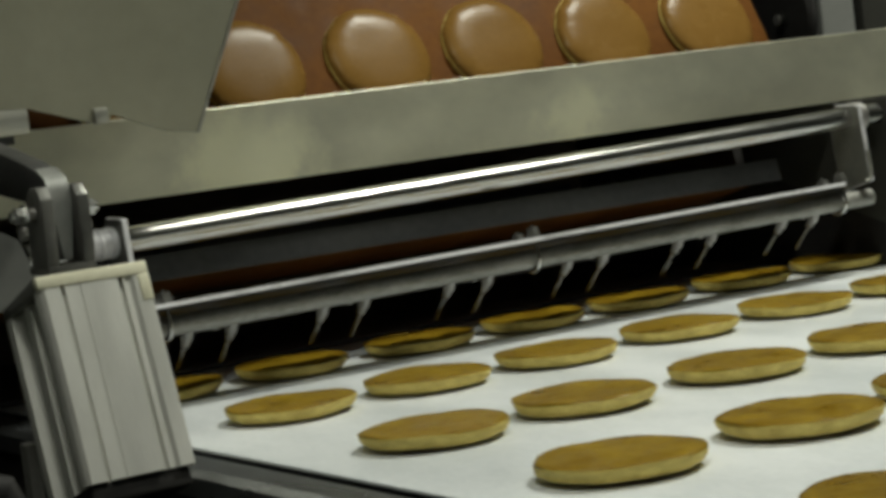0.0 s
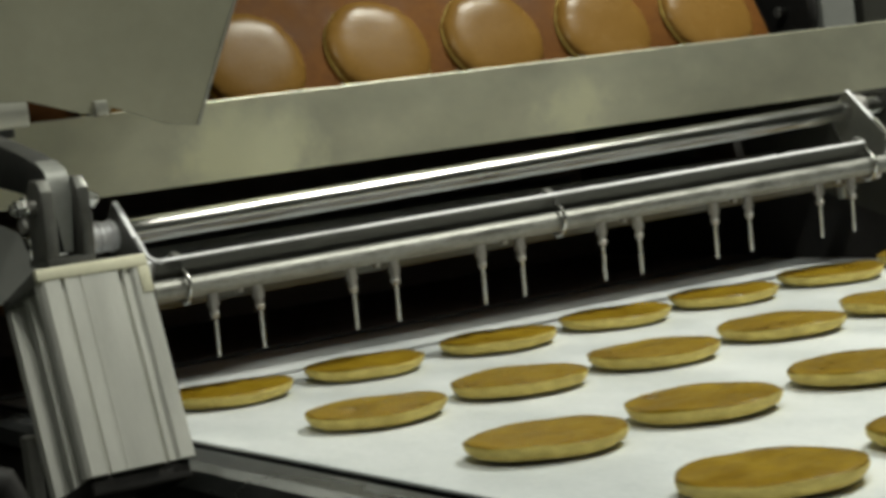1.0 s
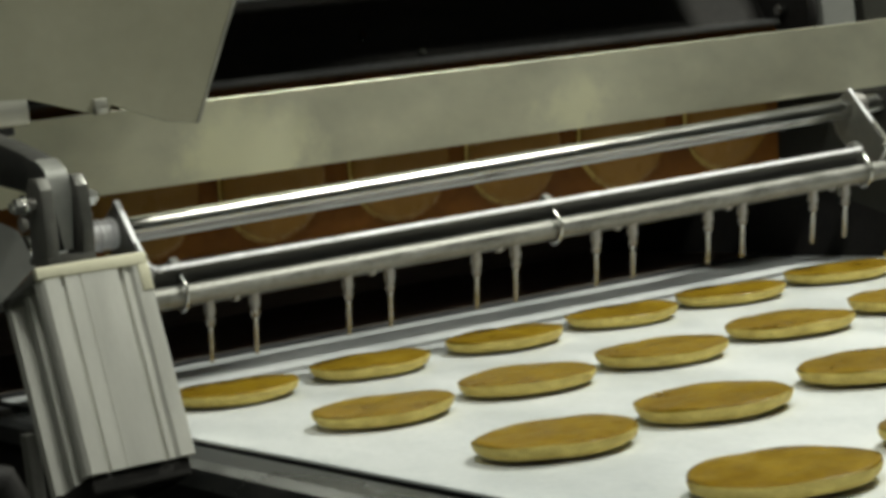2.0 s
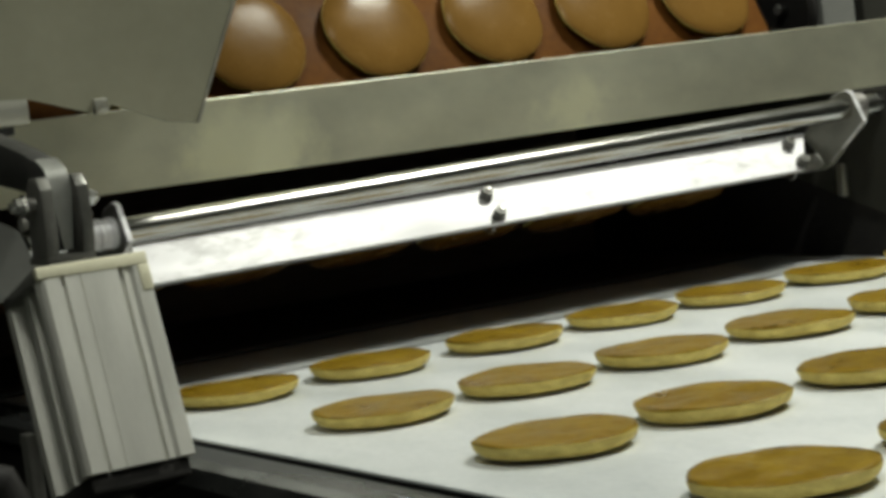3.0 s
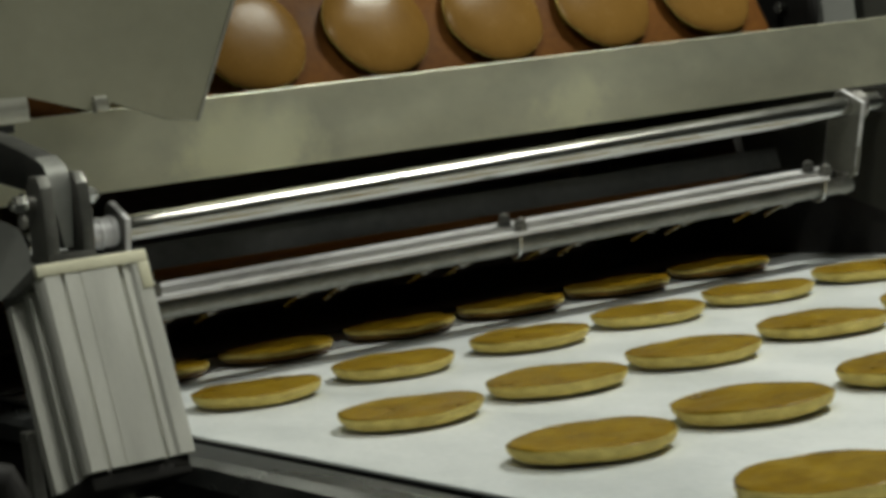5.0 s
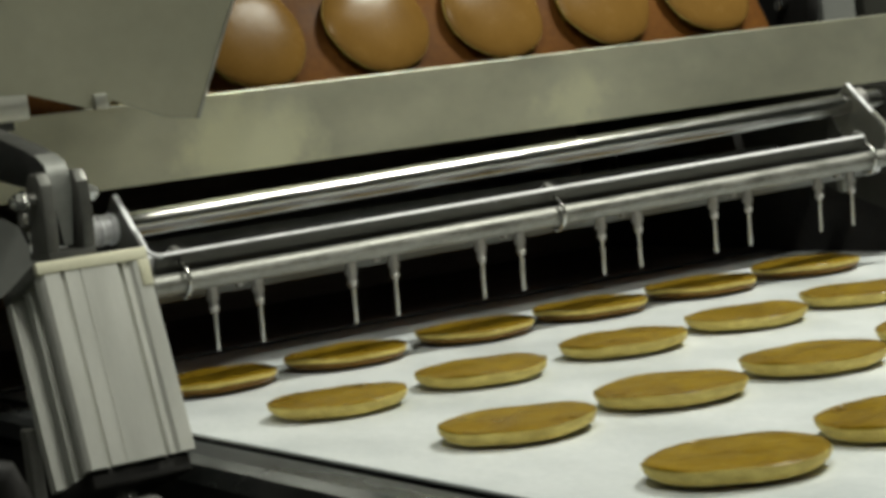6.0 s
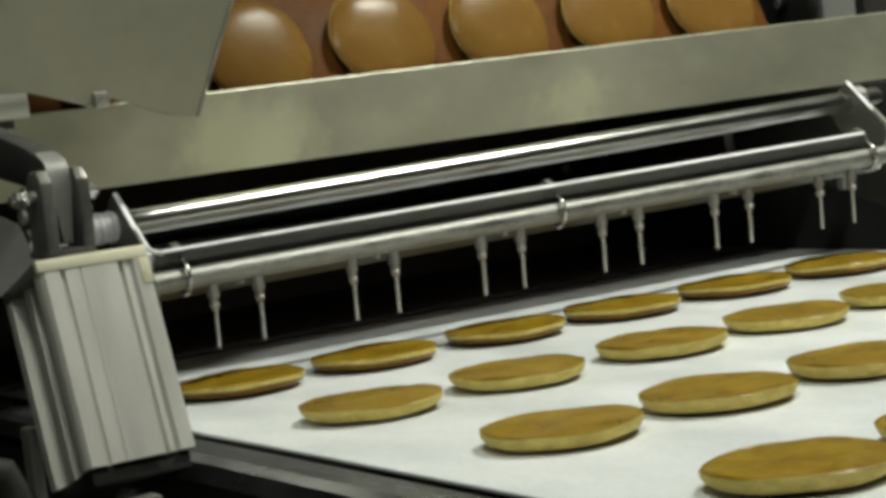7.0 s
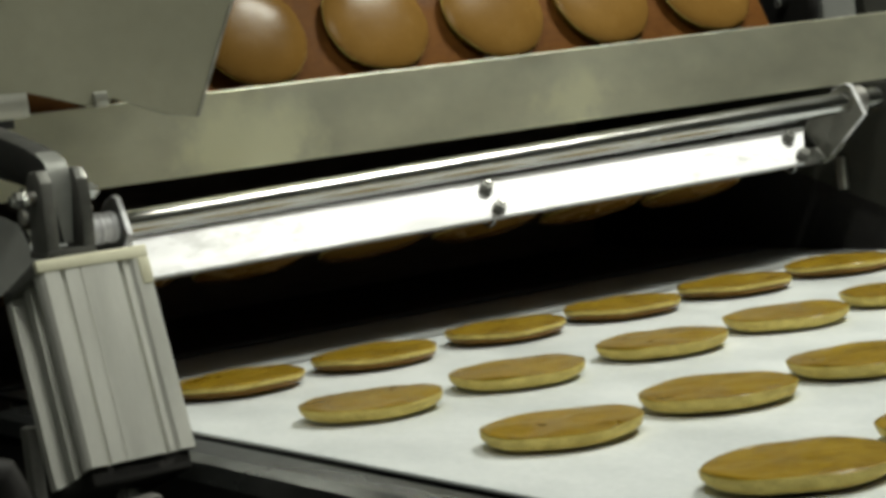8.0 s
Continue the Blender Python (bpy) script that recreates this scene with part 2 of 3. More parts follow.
# ---------------------------------------------------------------- pancakes
def pancake_meshes(seed, size=1.0, curled=False, crumb_rings=6):
    """Sponge (skin, sides) and browned crust of one pancake, skin side up, the browned face at z = 0."""
    rng = random.Random(seed)
    seg = 72
    ph = [rng.uniform(0, 6.28) for _ in range(6)]
    am = [rng.uniform(0.004, 0.010), rng.uniform(0.002, 0.006), rng.uniform(0.003, 0.006), 0.004, 0.003, 0.002]

    def rad(a):
        return size + sum(am[k] * math.sin((k + 2) * a + ph[k]) for k in range(6)) + 0.012 * noise.noise(Vector((4 * math.cos(a), 4 * math.sin(a), seed * 1.7))) + 0.008 * noise.noise(Vector((11 * math.cos(a), 11 * math.sin(a), seed * 2.3)))

    def wave(a, k):
        return 0.0006 * math.sin(2 * a + ph[k]) + 0.0004 * math.sin(5 * a + ph[k + 1])
    if curled:  # fresh from the plate: the skin's rim overhangs
        profile = [(0.0405, 0.0000), (0.0430, 0.0020), (0.0460, 0.0048), (0.0488, 0.0074), (0.0499, 0.0086), (0.0503, 0.0094), (0.0499, 0.0103),
                   (0.0492, 0.0109), (0.0470, 0.0123), (0.0405, 0.0146), (0.029, 0.0166), (0.015, 0.0178)]
    else:  # settled on the belt
        profile = [(0.0496, 0.0000), (0.0503, 0.0004), (0.0504, 0.0013), (0.0497, 0.0038), (0.0487, 0.0060), (0.0468, 0.0078), (0.0440, 0.0092),
                   (0.039, 0.0105), (0.032, 0.0113), (0.022, 0.0116), (0.011, 0.0117)]
    bm = bmesh.new()
    loops = []
    for i, (r, z) in enumerate(profile):
        loop = []
        for k in range(seg):
            a = 2 * math.pi * k / seg
            # ragged torn side, smooth at the crust
            rag = 0.0014 * min(i, 4) / 4 * noise.noise(Vector((13 * math.cos(a), 13 * math.sin(a), seed + 120 * z))) if not curled and i < 8 else 0.0
            q = r * rad(a) + rag
            loop.append(bm.verts.new((q * math.cos(a), q * math.sin(a), z + (wave(a, 2) if i == 0 else wave(a, 1) * (r / 0.05) ** 4))))
        loops.append(loop)
    for n, (p, q) in enumerate(zip(loops, loops[1:])):
        for k in range(seg):
            f = bm.faces.new((p[k], p[(k + 1) % seg], q[(k + 1) % seg], q[k]))
            f.material_index = 2 if n < 1 and not curled else 0 if n < crumb_rings else 1
    top = bm.verts.new((0, 0, profile[-1][1] + 0.0002))
    for k in range(seg):
        bm.faces.new((loops[-1][k], loops[-1][(k + 1) % seg], top)).material_index = 1
    sponge = mesh_of(bm, "sponge", [CRUMB, SKIN, CRUST], True)
    bm = bmesh.new()
    loops = []
    rim = profile[0][0]
    for r in (rim, rim - 0.0010, 0.0462, 0.044, 0.041, 0.037, 0.032, 0.026, 0.020, 0.010):
        loop = []
        for k in range(seg):
            a = 2 * math.pi * k / seg
            x, y = r * rad(a) * math.cos(a), r * rad(a) * math.sin(a)
            w = wave(a, 2) * (r / 0.0468)
            dent = 0.0018 * noise.noise(Vector((x * 45 + seed * 3.1, y * 45, seed))) + 0.0008 * noise.noise(Vector((x * 150, y * 150 + seed, seed)))
            loop.append(bm.verts.new((x, y, w + (0.0004 if r == rim else -0.0003) - 0.0006 * (1 - (r / 0.047) ** 2) + dent * min(1, max(0, rim - r) / 0.010))))
        loops.append(loop)
    for p, q in zip(loops, loops[1:]):
        for k in range(seg):
            bm.faces.new((p[k], p[(k + 1) % seg], q[(k + 1) % seg], q[k]))
    mid = bm.verts.new((0, 0, -0.001))
    for k in range(seg):
        bm.faces.new((loops[-1][k], loops[-1][(k + 1) % seg], mid))
    crust = mesh_of(bm, "crust", CRUST, True)
    return sponge, crust


PANCAKES = []


def pancake(variant, label, group):
    sponge, crust = PANCAKES[variant]
    ob = tagged(new("pancake", sponge), label, "pancake", group)
    part_ob = new("crust", crust)
    part_ob.parent = ob
    tagged(part_ob, "browned top crust")
    return ob


# ---------------------------------------------------------------- griddle plates on their chain
CHAIN_PITCH, REST_LEAN, END_LEAN = 0.235, 62.0, 167.0


def chain_lean(s):
    """How far a plate has tipped over, in degrees."""
    if s <= 0:
        return REST_LEAN
    if s <= CHAIN_PITCH:
        return REST_LEAN + (END_LEAN - REST_LEAN) * (s / CHAIN_PITCH) ** 1.4
    return min(180.0, END_LEAN + 13 * (s - CHAIN_PITCH) / 0.05)


def chain_pose(s):
    """A plate's middle after s metres of travel from its rest above the guard; local z is the baking face."""
    y, z, a = 0.165, 0.284, radians(REST_LEAN)
    if s <= 0:
        return pose(0, y - s * math.cos(a), z - s * math.sin(a), REST_LEAN)
    # round the end wheel the plate tips over until its face looks down at the belt
    n = 60
    for i in range(n):
        a = radians(chain_lean((i + 0.5) / n * s))
        y -= s / n * math.cos(a)
        z -= s / n * math.sin(a)
    return pose(0, y, z, chain_lean(s))


def build_griddle_plate():
    ob = thing("griddle_plate", "brown bronze baking plate carrying a row of pancakes", "griddle plate", group="baking plates of the chain")
    part("plate", box((-0.12, -0.078, -0.014), (0.705, 0.066, 0.0), 0.003), GRIDDLE, ob)
    part("edge_strip", box((-0.12, -0.082, -0.022), (0.705, -0.0785, -0.001), 0.001), STEEL_DARK, ob, "dark worn front edge strip")
    # added dark lip: stands in for the shade on the tipped plate's underside
    part("edge_strip", box((-0.12, 0.0665, -0.016), (0.705, 0.070, 0.007), 0.001), STEEL_DARK, ob, "dark back edge strip hiding the plate's underside")
    for x in (-0.10, 0.685):
        part("chain_lug", box((x, -0.03, -0.05), (x + 0.012, 0.03, -0.0145), 0.002), BLACK_METAL, ob)
    return ob


# ---------------------------------------------------------------- machine body
def build_machine():
    ob = thing("guard_plate", "brushed stainless guard plate, with pale patches, across the machine", "guard plate")
    # the return along the foot is unseen, added to block light behind the guard
    bm = prism([(0.112, 0.171), (0.112, 0.2384), (0.1123, 0.2389), (0.1130, 0.2389), (0.1134, 0.2384), (0.1134, 0.174), (0.143, 0.174), (0.143, 0.171)], 0, -0.150, 1.25)
    part("sheet", bm, GUARD_STEEL, ob, smooth=False)

    frame_ = thing("machine_frame", "grey steel side frames and dark inner panels of the baking machine", "machine frame")
    part("side_plate", prism([(0.05, 0.040), (0.12, 0.060), (0.30, 0.115), (0.9, 0.115), (0.9, 0.1695), (0.05, 0.1695)], 0, 0.765, 0.775), DARK_PAINT, frame_, smooth=False)
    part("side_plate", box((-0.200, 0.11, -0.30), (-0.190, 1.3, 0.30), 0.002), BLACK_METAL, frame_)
    # sheet added behind the baking plates to stop light leaking between them
    shield_outline = [(0.231, 0.249), (0.444, 0.650), (0.4475, 0.648), (0.2345, 0.247)]
    part("drip_pan", prism(shield_outline, 0, -0.19, 0.789), BLACK_METAL, frame_, smooth=False)
    for x, y, z in ((0.350, 0.236, 0.259), (0.294, 0.248, 0.281)):
        part("bolt", hexagon((x, y, z), (0, -0.88, 0.47), 0.0038, 0.006), STEEL_POLISHED, frame_, "bright bolt head")
    # panels inside are coloured very dark to stand in for deep shade
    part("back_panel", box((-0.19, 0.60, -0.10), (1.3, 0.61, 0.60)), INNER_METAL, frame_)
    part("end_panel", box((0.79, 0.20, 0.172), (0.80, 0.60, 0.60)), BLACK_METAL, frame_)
    # hidden plate, added only to block lamp light past the plates' ends
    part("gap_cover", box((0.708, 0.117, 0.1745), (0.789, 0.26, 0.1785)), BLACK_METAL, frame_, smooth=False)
    # hides the far belt, which slides on below, so it seems to end here
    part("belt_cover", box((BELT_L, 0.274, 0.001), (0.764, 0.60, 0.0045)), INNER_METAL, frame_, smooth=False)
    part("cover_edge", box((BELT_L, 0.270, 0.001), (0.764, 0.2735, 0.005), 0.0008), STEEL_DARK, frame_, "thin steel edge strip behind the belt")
    # unseen top sheet, added to keep light out from above
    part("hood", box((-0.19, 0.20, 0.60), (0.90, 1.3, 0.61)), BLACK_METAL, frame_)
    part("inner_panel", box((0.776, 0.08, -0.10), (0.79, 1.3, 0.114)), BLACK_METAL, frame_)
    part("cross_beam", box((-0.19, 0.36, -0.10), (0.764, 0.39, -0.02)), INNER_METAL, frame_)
    # solid black bar drawn for a dark slot
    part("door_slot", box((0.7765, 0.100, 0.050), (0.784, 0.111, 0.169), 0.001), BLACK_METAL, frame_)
    part("bearing_strip", box((0.758, 0.118, 0.064), (0.7645, 0.130, 0.098), 0.002), STEEL_BRUSHED, frame_)
    part("upright", box((0.905, 0.29, -0.9), (0.955, 0.34, 0.9), 0.005), GREY_PAINT, frame_)
    part("upright", box((0.975, 0.30, -0.9), (1.20, 0.34, 0.9), 0.005), DARK_PAINT, frame_)
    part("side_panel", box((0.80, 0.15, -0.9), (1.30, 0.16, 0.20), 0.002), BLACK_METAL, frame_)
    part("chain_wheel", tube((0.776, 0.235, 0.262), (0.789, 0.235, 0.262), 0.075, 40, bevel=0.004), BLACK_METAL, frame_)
    part("grease_nipple", tube((0.764, 0.20, 0.262), (0.776, 0.20, 0.262), 0.006, 10, bevel=0.001), STEEL_POLISHED, frame_)

    cover = thing("cover_panel", "grey-green sheet metal cover panel with a slanted edge", "cover panel")
    part("sheet", prism([(-0.45, 0.275), (-0.45, 0.60), (0.205, 0.60), (0.052, 0.293), (0.017, 0.2205), (-0.010, 0.2245), (-0.055, 0.243), (-0.058, 0.238),
                         (-0.072, 0.238), (-0.122, 0.2545)], 1, 0.030, 0.033), PANEL_GREY, cover, smooth=False)
    part("hem", prism([(0.017, 0.2205), (0.052, 0.293), (0.205, 0.60), (0.2025, 0.60), (0.0502, 0.294), (0.0152, 0.2212)], 1, 0.0284, 0.0297), STEEL_BRUSHED, cover, "bright folded edge", smooth=False)
    part("tab", box((-0.0715, 0.024, 0.2365), (-0.060, 0.0295, 0.249), 0.0015), STEEL_BRUSHED, cover, "bent bright tab")
    block = thing("stop_block", "pale grey metal block beside the cover panel", "block")
    part("body", box((-0.24, 0.030, 0.2355), (-0.1225, 0.075, 0.2565), 0.002), STEEL_BRUSHED, block)
    part("seat", box((-0.24, 0.035, 0.2285), (-0.135, 0.070, 0.2350)), STEEL_DARK, block)


# ---------------------------------------------------------------- swinging nozzle bar
SHAFT = Vector((0, 0.063, 0.1431))
TIP = 0.55


def build_shaft():
    ob = thing("pivot_shaft", "polished steel pivot shaft running across the machine", "shaft", pose(0, 0.063, 0.1423, 0, -1.0, 0))
    part("bar", tube((-0.13, 0, 0), (0.86, 0, 0), 0.0105, 32, bevel=0.001), STEEL_POLISHED, ob)
    part("sleeve", tube((-0.082, 0, 0), (-0.0535, 0, 0), 0.0122, 28, bevel=0.001), STEEL_PLATE, ob)
    for x in (-0.078, -0.068, -0.058):
        part("ring", tube((x - 0.0018, 0, 0), (x + 0.0018, 0, 0), 0.0131, 28, bevel=0.0008), STEEL_PLATE, ob)
    part("collar", tube((0.728, 0, 0), (0.742, 0, 0), 0.0145, 28, bevel=0.001), STEEL_DULL, ob)


def build_nozzle_bar():
    ob = thing("nozzle_bar", "steel swing bar with a row of thin nozzles on a pipe", "nozzle bar")
    py, pz = -0.0586, -0.0476
    n = Vector((0, math.cos(radians(33)), math.sin(radians(33))))
    t = Vector((0, -n.z, n.y))
    mid = Vector((0, py, pz)) + n * 0.0125 - t * 0.0037
    a, b = mid + t * 0.0232, mid - t * 0.0232
    L, R = -0.048, 0.722
    q = [(v.y, v.z) for v in (a, a + n * 0.0035, b + n * 0.0035, b)]
    def notched(bm):
        """The strip's far end is cut off at a slant."""
        for v in bm.verts:
            if v.co.x > 0.5 and (Vector((0, v.co.y, v.co.z)) - a).length < 0.006:
                v.co.x -= 0.031
        return bm
    part("mounting_strip", notched(prism(q, 0, L, R)), STEEL_PLATE, ob, "bright flat steel strip", smooth=False)
    # thin separate face on the pipe side, darker than the strip itself
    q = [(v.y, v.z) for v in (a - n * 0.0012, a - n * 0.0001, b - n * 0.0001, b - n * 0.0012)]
    part("inner_face", notched(prism(q, 0, L + 0.001, R - 0.001)), STRIP_STEEL, ob, "thin dark inner face of the strip", smooth=False)
    flange = [(-0.003, 0.026), (a.y, a.z), (b.y, b.z), (0.014, -0.021), (0.0235, -0.004), (0.0225, 0.0045)]
    # left arm takes a darker steel for the shade on its outer face
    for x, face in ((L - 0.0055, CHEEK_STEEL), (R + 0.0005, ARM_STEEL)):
        bm = prism(flange, 0, x, x + 0.005, bevel=0.0010)
        bm.normal_update()
        for f in bm.faces:  # cut edge coloured bright for the light it catches
            f.material_index = 0 if abs(f.normal.x) > 0.95 else 1
        part("arm", bm, [face, STEEL_PLATE], ob, smooth=False)
    up = Vector((0, -0.003 - a.y, 0.026 - a.z)).normalized()
    for x, d in ((L - 0.003, 1), (R + 0.003, -1)):  # rounded bend from arm to strip
        bend = [a + up * 0.030 + Vector((x, 0, 0))]
        for k in range(9):
            w = math.pi / 2 * k / 8
            bend.append(a + up * (0.010 * (1 - math.sin(w))) + Vector((x + d * 0.010 * (1 - math.cos(w)), 0, 0)))
        # right bend in duller steel, to look unlit beside the left one
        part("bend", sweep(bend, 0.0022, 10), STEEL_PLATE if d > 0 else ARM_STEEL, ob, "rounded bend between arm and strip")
    part("pipe", tube((L - 0.006, py, pz), (R + 0.012, py, pz), 0.0085, 28, bevel=0.001), PIPE_STEEL, ob, "dull grey pipe")
    for x in (-0.0257, 0.3310, 0.691):
        legs = []
        for k in range(13):
            w = math.pi * k / 12
            legs.append(Vector((x, py, pz)) + t * (0.0130 * math.cos(w)) - n * (0.0110 * math.sin(w)))
        path = [legs[0] + n * 0.0285] + legs + [legs[-1] + n * 0.0285]
        bolt = part("u_bolt", sweep(path, 0.0017), STEEL_POLISHED, ob)
        for side in (1, -1):
            c = Vector((x, py, pz)) + t * (0.0130 * side) + n * 0.0162
            part("nut", hexagon(c, n, 0.0066, 0.0055), CHEEK_STEEL, bolt)
            part("lock_nut", hexagon(c + n * 0.0056, n, 0.0056, 0.0040), CHEEK_STEEL, bolt)
    for j in range(6):
        for g in (-0.5, 0.5):
            x = 0.017 + PITCH_X * j + g * 0.0402
            bm = tube((x, py, pz - 0.0075), (x, py, pz - 0.015), 0.0046, 14)
            tube((x, py, pz - 0.015), (x, py, pz - 0.0185), 0.0054, 6, bm)
            tube((x, py, pz - 0.0185), (x, py, pz - 0.0235), 0.0034, 14, bm)
            tube((x, py, pz - 0.0235), (x, py, pz - 0.0285), 0.0044, 8, bm, 0.0030, 0.0006)
            noz = part("nozzle", bm, STEEL_DULL, ob)
            part("needle", sweep([(x + 0.00012 * math.sin(40 * x + 2.1 * k), py + 0.0004 * k, pz - 0.026 - 0.0055 * k) for k in range(7)], 0.0017), STEEL_POLISHED, noz)
        x = 0.017 + PITCH_X * j + 0.004
        part("plug", tube((x, py, pz - 0.007), (x, py, pz - 0.0115), 0.0034, 8), STEEL_DULL, ob)
    return ob


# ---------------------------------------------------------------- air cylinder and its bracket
# drive unit, scaled 0.91 about EYE to stand in front of the belt rail
# so its outline from the camera stays the same
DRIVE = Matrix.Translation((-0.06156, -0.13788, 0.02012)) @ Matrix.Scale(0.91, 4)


def build_cylinder():
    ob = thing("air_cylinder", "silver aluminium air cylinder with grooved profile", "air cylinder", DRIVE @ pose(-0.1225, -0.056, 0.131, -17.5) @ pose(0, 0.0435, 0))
    w, d, h = 0.0425, 0.0435, 0.157
    # grooved profile, seen along its length
    o = [(-w + 0.001, -d + 0.003), (-w + 0.004, -d), (-0.0265, -d), (-0.0265, -d + 0.006), (-0.0230, -d + 0.006), (-0.0230, -d), (-0.012, -d), (-0.012, -d + 0.0015),
         (-0.0105, -d + 0.0015), (-0.0105, -d), (0.0185, -d), (0.0185, -d + 0.008), (0.0225, -d + 0.008), (0.0225, -d + 0.0005), (0.028, -d + 0.0025),
         (0.031, -d), (w, -d)]
    side = [(w, -d + 0.02), (w - 0.004, -d + 0.022), (w - 0.004, d - 0.022), (w, d - 0.02), (w, d)]
    back = [(-w, d)]
    left = [(-w, d - 0.012), (-w + 0.006, d - 0.014), (-w + 0.010, d - 0.016), (-w + 0.010, 0.012), (-w + 0.004, 0.010), (-w + 0.004, -0.002), (-w + 0.010, -0.004), (-w + 0.010, -d + 0.024), (-w + 0.003, -d + 0.018), (-w, -d + 0.013), (-w, -d + 0.008)]
    part("barrel", prism(o + side + back + left, 2, -h, -0.0095), ALUMINIUM, ob, smooth=False)
    part("end_cap", box((-w - 0.001, -d + 0.0065, -0.0095), (w + 0.001, d + 0.001, -0.001), 0.001), CHEEK_STEEL, ob, "dark end cap")
    part("cap_bar", box((-w - 0.001, -d - 0.001, -0.0095), (w + 0.001, -d + 0.0062, 0.0), 0.001), CAP_METAL, ob, "pale bar along the cap's edge")
    part("cap_leg", box((0.0345, -d - 0.001, -0.030), (w + 0.001, -d + 0.006, -0.0096), 0.0008), CAP_METAL, ob)
    part("lower_cap", box((-w + 0.004, -d + 0.004, -h - 0.014), (w - 0.004, d - 0.004, -h), 0.002), BLACK_METAL, ob)
    part("rod", tube((0, 0, -h - 0.08), (0, 0, -h - 0.014), 0.010, 20), STEEL_POLISHED, ob)


def build_bracket():
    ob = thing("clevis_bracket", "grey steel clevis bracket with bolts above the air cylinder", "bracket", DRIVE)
    cheek = [(-0.055, 0.134), (-0.058, 0.150), (-0.058, 0.186), (-0.050, 0.195), (-0.035, 0.195), (-0.026, 0.186), (-0.020, 0.134)]
    for x in (-0.1545, -0.1265):
        part("cheek", prism(cheek, 0, x, x + 0.0095, bevel=0.0012), CHEEK_STEEL, ob)
    part("base", box((-0.1545, -0.056, 0.1305), (-0.117, -0.015, 0.1365), 0.001), CHEEK_STEEL, ob)
    part("spacer", tube((-0.1615, -0.042, 0.176), (-0.1545, -0.042, 0.176), 0.0052, 16), STEEL_DULL, ob)
    for x, d in ((-0.1615, -1), (-0.117, 1)):
        part("washer", tube((x, -0.042, 0.176), (x + d * 0.002, -0.042, 0.176), 0.0085, 20), STEEL_POLISHED, ob)
        part("nut", hexagon((x + d * 0.002, -0.042, 0.176), (d, 0, 0), 0.0068, 0.006), STEEL_POLISHED, ob)
        part("pin", tube((x, -0.040, 0.163), (x + d * 0.005, -0.040, 0.163), 0.0062, 18, bevel=0.001), STEEL_DULL, ob)
        part("bolt_end", tube((x + d * 0.008, -0.042, 0.176), (x + d * 0.012, -0.042, 0.176), 0.004, 14, bevel=0.0008), STEEL_POLISHED, ob)
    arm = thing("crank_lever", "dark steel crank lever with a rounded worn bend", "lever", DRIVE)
    outer = [(0.09, 0.232), (0.055, 0.2255), (-0.004, 0.2135), (-0.030, 0.206), (-0.041, 0.200), (-0.046, 0.192), (-0.047, 0.182), (-0.040, 0.139),
             (-0.022, 0.139), (-0.018, 0.172), (-0.010, 0.182), (0.055, 0.190), (0.09, 0.195)]
    def tapered(bm):
        """The lever narrows towards its lower end."""
        for v in bm.verts:
            if v.co.y < -0.015:
                k = min(1.0, max(0.0, (0.178 - v.co.z) / 0.038))
                v.co.x += (-0.1310 - v.co.x) * 0.62 * k
        return bm
    part("body", tapered(prism(outer, 0, -0.1445, -0.1268, bevel=0.002)), STEEL_DARK, arm)
    part("wear_plate", tapered(prism([(-0.026, 0.2085), (-0.0435, 0.2005), (-0.0485, 0.192), (-0.0495, 0.182), (-0.0425, 0.1395), (-0.0405, 0.1395), (-0.0472, 0.182), (-0.0462, 0.192), (-0.0415, 0.2005), (-0.026, 0.2065)], 0, -0.1442, -0.1271)), WORN_STEEL, arm, "bare grey worn face")
    shield = thing("side_shield", "grey painted sheet shield with a cut corner", "shield")
    part("sheet", prism([(-0.40, 0.21), (-0.208, 0.169), (-0.197, 0.162), (-0.188, 0.136), (-0.216, 0.115), (-0.40, 0.09)], 1, -0.123, -0.120), GREY_PAINT, shield, smooth=False)
    part("stay", box((-0.216, -0.1195, 0.135), (-0.2005, 0.30, 0.150), 0.001), BLACK_METAL, shield)
    support = thing("cylinder_support", "dark steel support posts below the air cylinder", "support")
    part("post", box((-0.206, -0.105, -0.95), (-0.197, -0.09, 0.018), 0.001), CHEEK_STEEL, support)
    part("column", box((-0.215, -0.235, -0.95), (-0.135, -0.155, -0.115), 0.003), BLACK_METAL, support)
    part("foot_block", box((-0.186, -0.242, -0.114), (-0.166, -0.222, -0.022), 0.002), STEEL_DULL, support)
    part("cross_plate", box((-0.40, -0.10, -0.30), (-0.14, -0.085, -0.06)), BLACK_METAL, support)
    hose = thing("black_hose", "thick black rubber hose beside the cylinder", "hose")
    pts = [(-0.40, -0.16, 0.0), (-0.33, -0.18, 0.010), (-0.285, -0.20, 0.012), (-0.262, -0.205, 0.004), (-0.252, -0.205, -0.02), (-0.250, -0.205, -0.08), (-0.252, -0.205, -0.30)]
    part("tube", sweep(pts, 0.015, 16), BLACK_METAL, hose)


# ---------------------------------------------------------------- build
build_hall()
belt = build_conveyor()
PANCAKES = [pancake_meshes(s) for s in range(1, 9)] + [pancake_meshes(s, 1.04, True, 6) for s in range(9, 15)] + [pancake_meshes(s, 1.035, False, 3) for s in range(15, 21)]
build_machine()
build_shaft()
bar = build_nozzle_bar()
build_cylinder()
build_bracket()

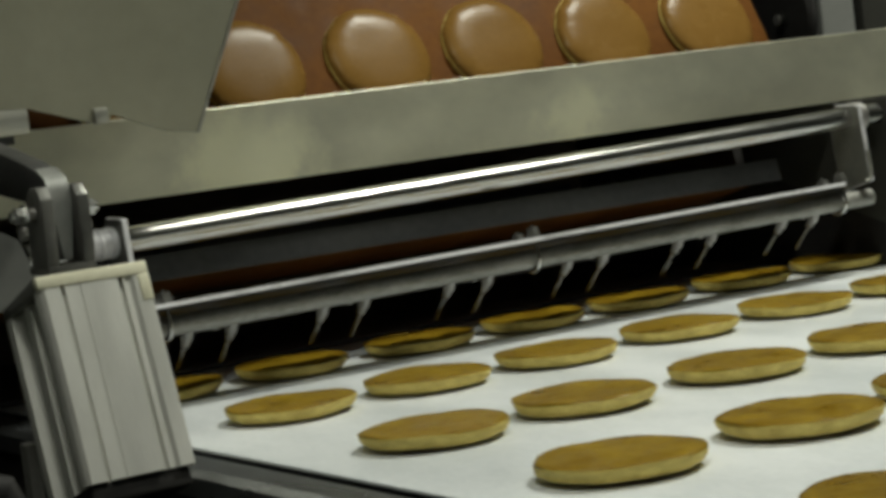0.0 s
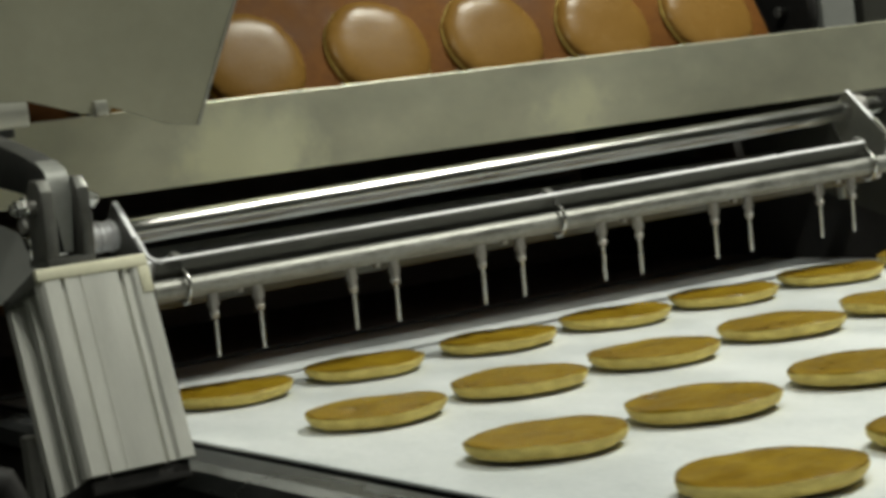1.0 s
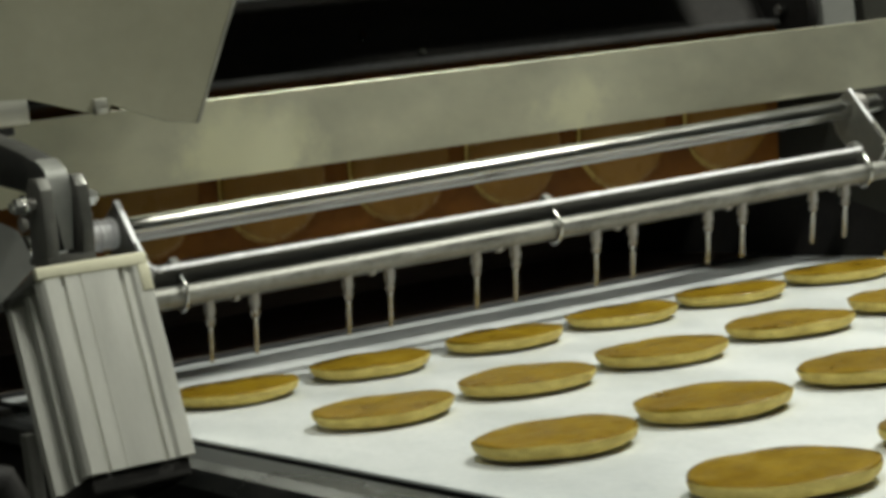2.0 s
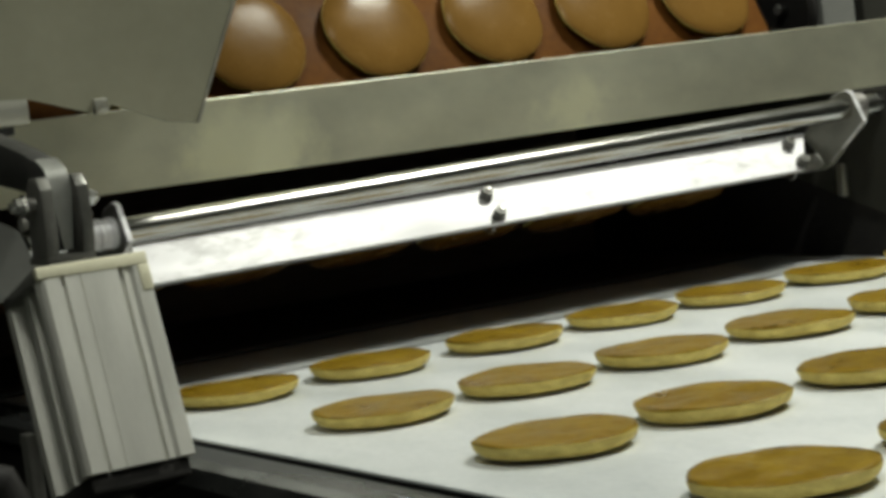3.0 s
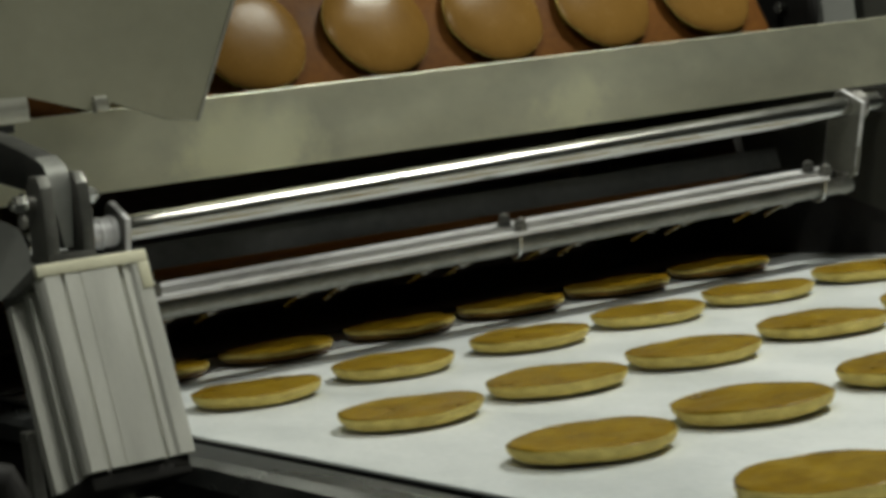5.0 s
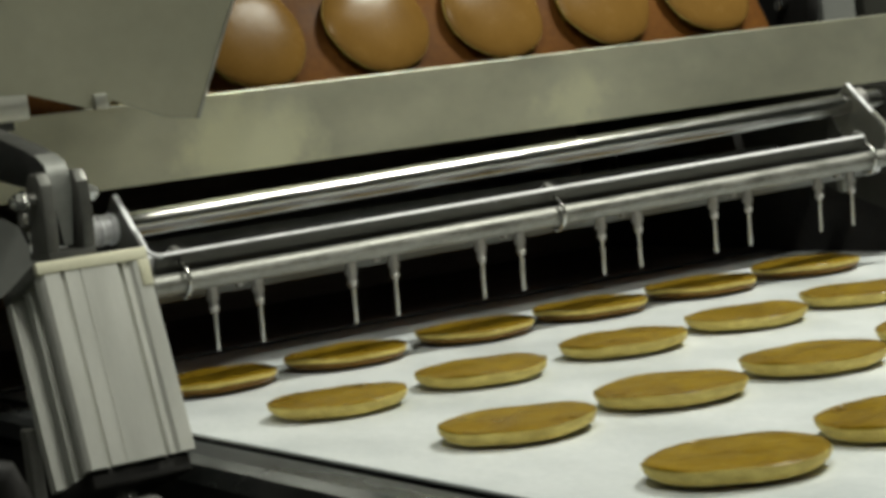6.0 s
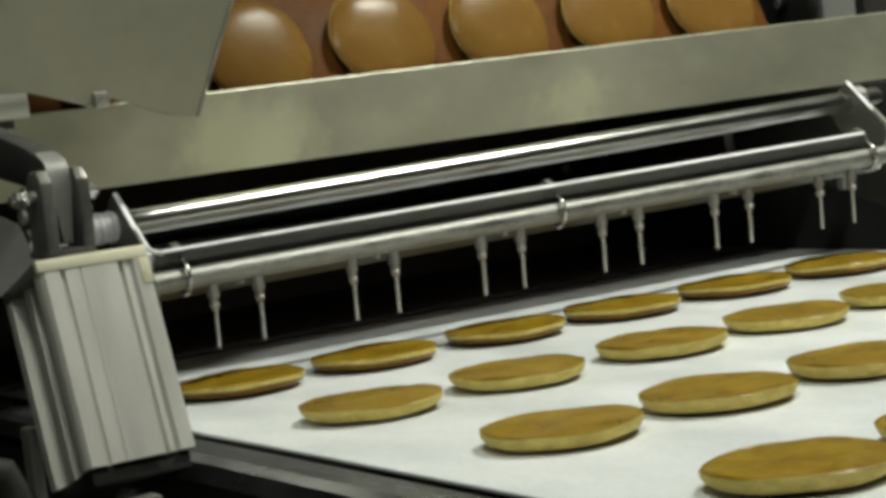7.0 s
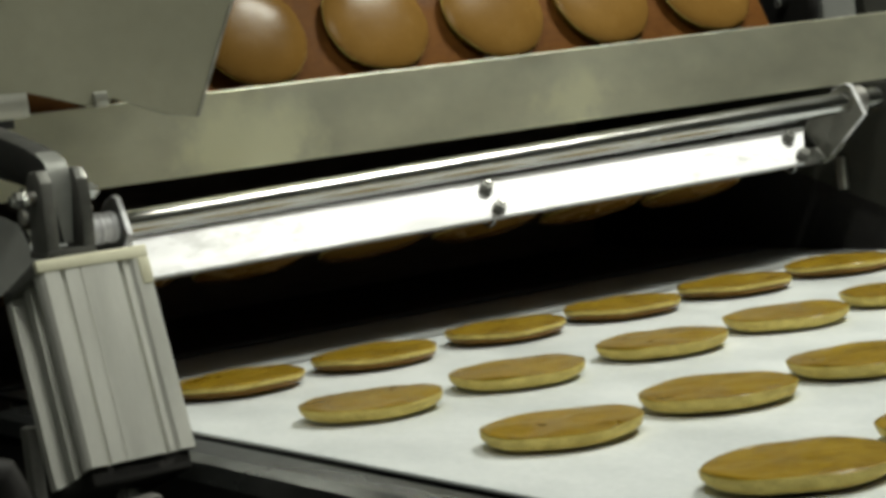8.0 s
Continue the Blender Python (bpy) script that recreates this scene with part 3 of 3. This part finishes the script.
# belt rows: row r lies at y = PITCH_Y * (r + 1) - travel
BELT_LABEL = "round browned pancake lying on the white belt"
belt_rows = {}
NUDGE = {(0, 0): (-0.001, -0.002), (0, 1): (-0.004, -0.001), (0, 2): (0.0, -0.003), (0, 3): (-0.001, 0.001), (0, 4): (-0.004, 0.002), (-1, 0): (0.005, 0.001),
         (-1, 1): (-0.001, 0.001), (-1, 2): (-0.006, 0.0), (-1, 3): (-0.003, 0.004), (-2, 0): (-0.004, 0.005), (-2, 1): (-0.009, 0.006), (-3, 0): (-0.0085, -0.0090)}
for r in range(-4, 1):
    for j in range(7):
        rng = random.Random(100 * r + j)
        cake = pancake((7 * r + 3 * j) % 8, BELT_LABEL, "pancakes on the belt")
        if r <= -3:
            rng_y = 0.03 - 0.012 * min(j, 1)
        else:
            rng_y = 0.0
        dx, dy = NUDGE.get((r, j), (rng.uniform(-0.003, 0.003), rng.uniform(-0.002, 0.006)))
        belt_rows[(r, j)] = (cake, j * PITCH_X + dx, dy + rng_y, rng.uniform(0, 360))
# plates of the chain: plate k starts k pitches before the rest place
plates = {}
chain_cakes = {}
# plate -2, already past the end wheel, is added to block stray light
for k in range(-2, 3):
    plates[k] = build_griddle_plate()
    for j in range(6):
        if k >= 0:
            chain_cakes[(k, j)] = pancake(8 + (5 * k + 2 * j + 1) % 6 if k else 14 + j, "golden pancake with smooth tan skin on a baking plate", "pancakes on the baking plates")


# ---------------------------------------------------------------- motions
CYCLE = 5.3


def ramp_at(table, t):
    for (t0, v0), (t1, v1) in zip(table, table[1:]):
        if t0 <= t <= t1:
            return v0 + (v1 - v0) * (t - t0) / (t1 - t0)
    return table[0][1] if t < table[0][0] else table[-1][1]


SWING = ((0.0, 43), (0.1, 36.5), (0.2, 29), (0.3, 22.5), (0.4, 16), (0.5, 8), (0.6, 3.2), (0.7, 1), (0.8, 0), (1.9, 0), (2.0, 8.5), (2.1, 27.5), (2.2, 42.5), (2.3, 58.5), (2.4, 75),
         (2.5, 89), (2.6, 98), (2.7, 102.5), (4.5, 102.5), (4.6, 99), (4.7, 88), (4.8, 81.5), (4.9, 74), (5.0, 66.5), (5.1, 59), (5.2, 51.5), (5.3, 43))
BELT_STEP = 0.2237
TRAVEL = ((0.0, 0.0997), (1.0, 0.2337), (1.1, 0.2427), (1.2, 0.2437), (4.65, 0.2437), (4.75, 0.2487), (5.3, 0.3234))
CHAIN = ((1.55, 0), (1.6, 0.003), (1.7, 0.0185), (1.8, 0.047), (1.9, 0.076), (2.0, 0.107), (2.1, 0.146), (2.2, 0.176), (2.3, 0.203), (2.4, 0.226), (2.5, 0.233), (2.6, 0.235))
# the plate that tips over the end wheel hangs back a little before it follows
TIPPING = ((1.55, 0), (1.6, 0.003), (1.7, 0.0185), (1.8, 0.047), (1.9, 0.076), (2.0, 0.107), (2.1, 0.138), (2.2, 0.160), (2.3, 0.177), (2.4, 0.194), (2.5, 0.217), (2.6, 0.232), (2.7, 0.235))
DROP = 3.75
STEPS = [i * 0.1 for i in range(81)]


def travel(t):
    return ramp_at(TRAVEL, t) if t <= CYCLE else BELT_STEP + ramp_at(TRAVEL, t - CYCLE)


def chain(t):
    return ramp_at(CHAIN, t) + (ramp_at(CHAIN, t - CYCLE) if t > CYCLE else 0)


def plate_travel(k, t):
    """How far plate k has come from its rest place above the guard."""
    s = chain(t) - CHAIN_PITCH * k
    return ramp_at(TIPPING, t % CYCLE) if 0.001 < s < CHAIN_PITCH - 0.0005 else s


def swing(t):
    return ramp_at(SWING, t % CYCLE)


def flipped(x, y, z, turn):
    """Browned side up on the belt."""
    return pose(x, y, z + 0.0117, 180, 0, turn)


def motions():
    walk(belt, [(t, pose(0, PITCH_Y - travel(t), 0)) for t in STEPS])
    walk(bar, [(t, pose(*SHAFT, 0, -TIP, 0) @ pose(0, 0, 0, swing(t))) for t in STEPS])
    for (r, j), (cake, x, dy, turn) in belt_rows.items():
        walk(cake, [(t, flipped(x, PITCH_Y * (r + 1) - travel(t) + dy, 0, turn)) for t in STEPS])
    for k, plate in plates.items():
        walk(plate, [(t, chain_pose(plate_travel(k, t))) for t in STEPS])
    for (k, j), cake in chain_cakes.items():
        rng = random.Random(31 * k + j)
        x, v = PITCH_X * j + (0.004 if k == 0 else 0.007) + rng.uniform(-0.002, 0.002), (-0.022 if k == 0 else -0.003) + rng.uniform(-0.002, 0.002)
        turn = rng.uniform(0, 360)
        on_plate = pose(x, v, 0.0005, 0, 0, turn)
        rows = []
        for t in STEPS:
            m = chain_pose(plate_travel(k, t)) @ on_plate
            if k == 0 and t >= DROP:
                # off the plate and down on to the belt, browned side up
                down = pose(x, PITCH_Y * 2 - travel(t) - 0.005, 0.0117, 180) @ pose(0, 0, 0, 0, 0, turn)
                f = min(1.0, (t - DROP) / 0.15) ** 2
                m = down if f >= 1 else m.lerp(down, f)
            rows.append((t, m))
        walk(cake, rows)


motions()
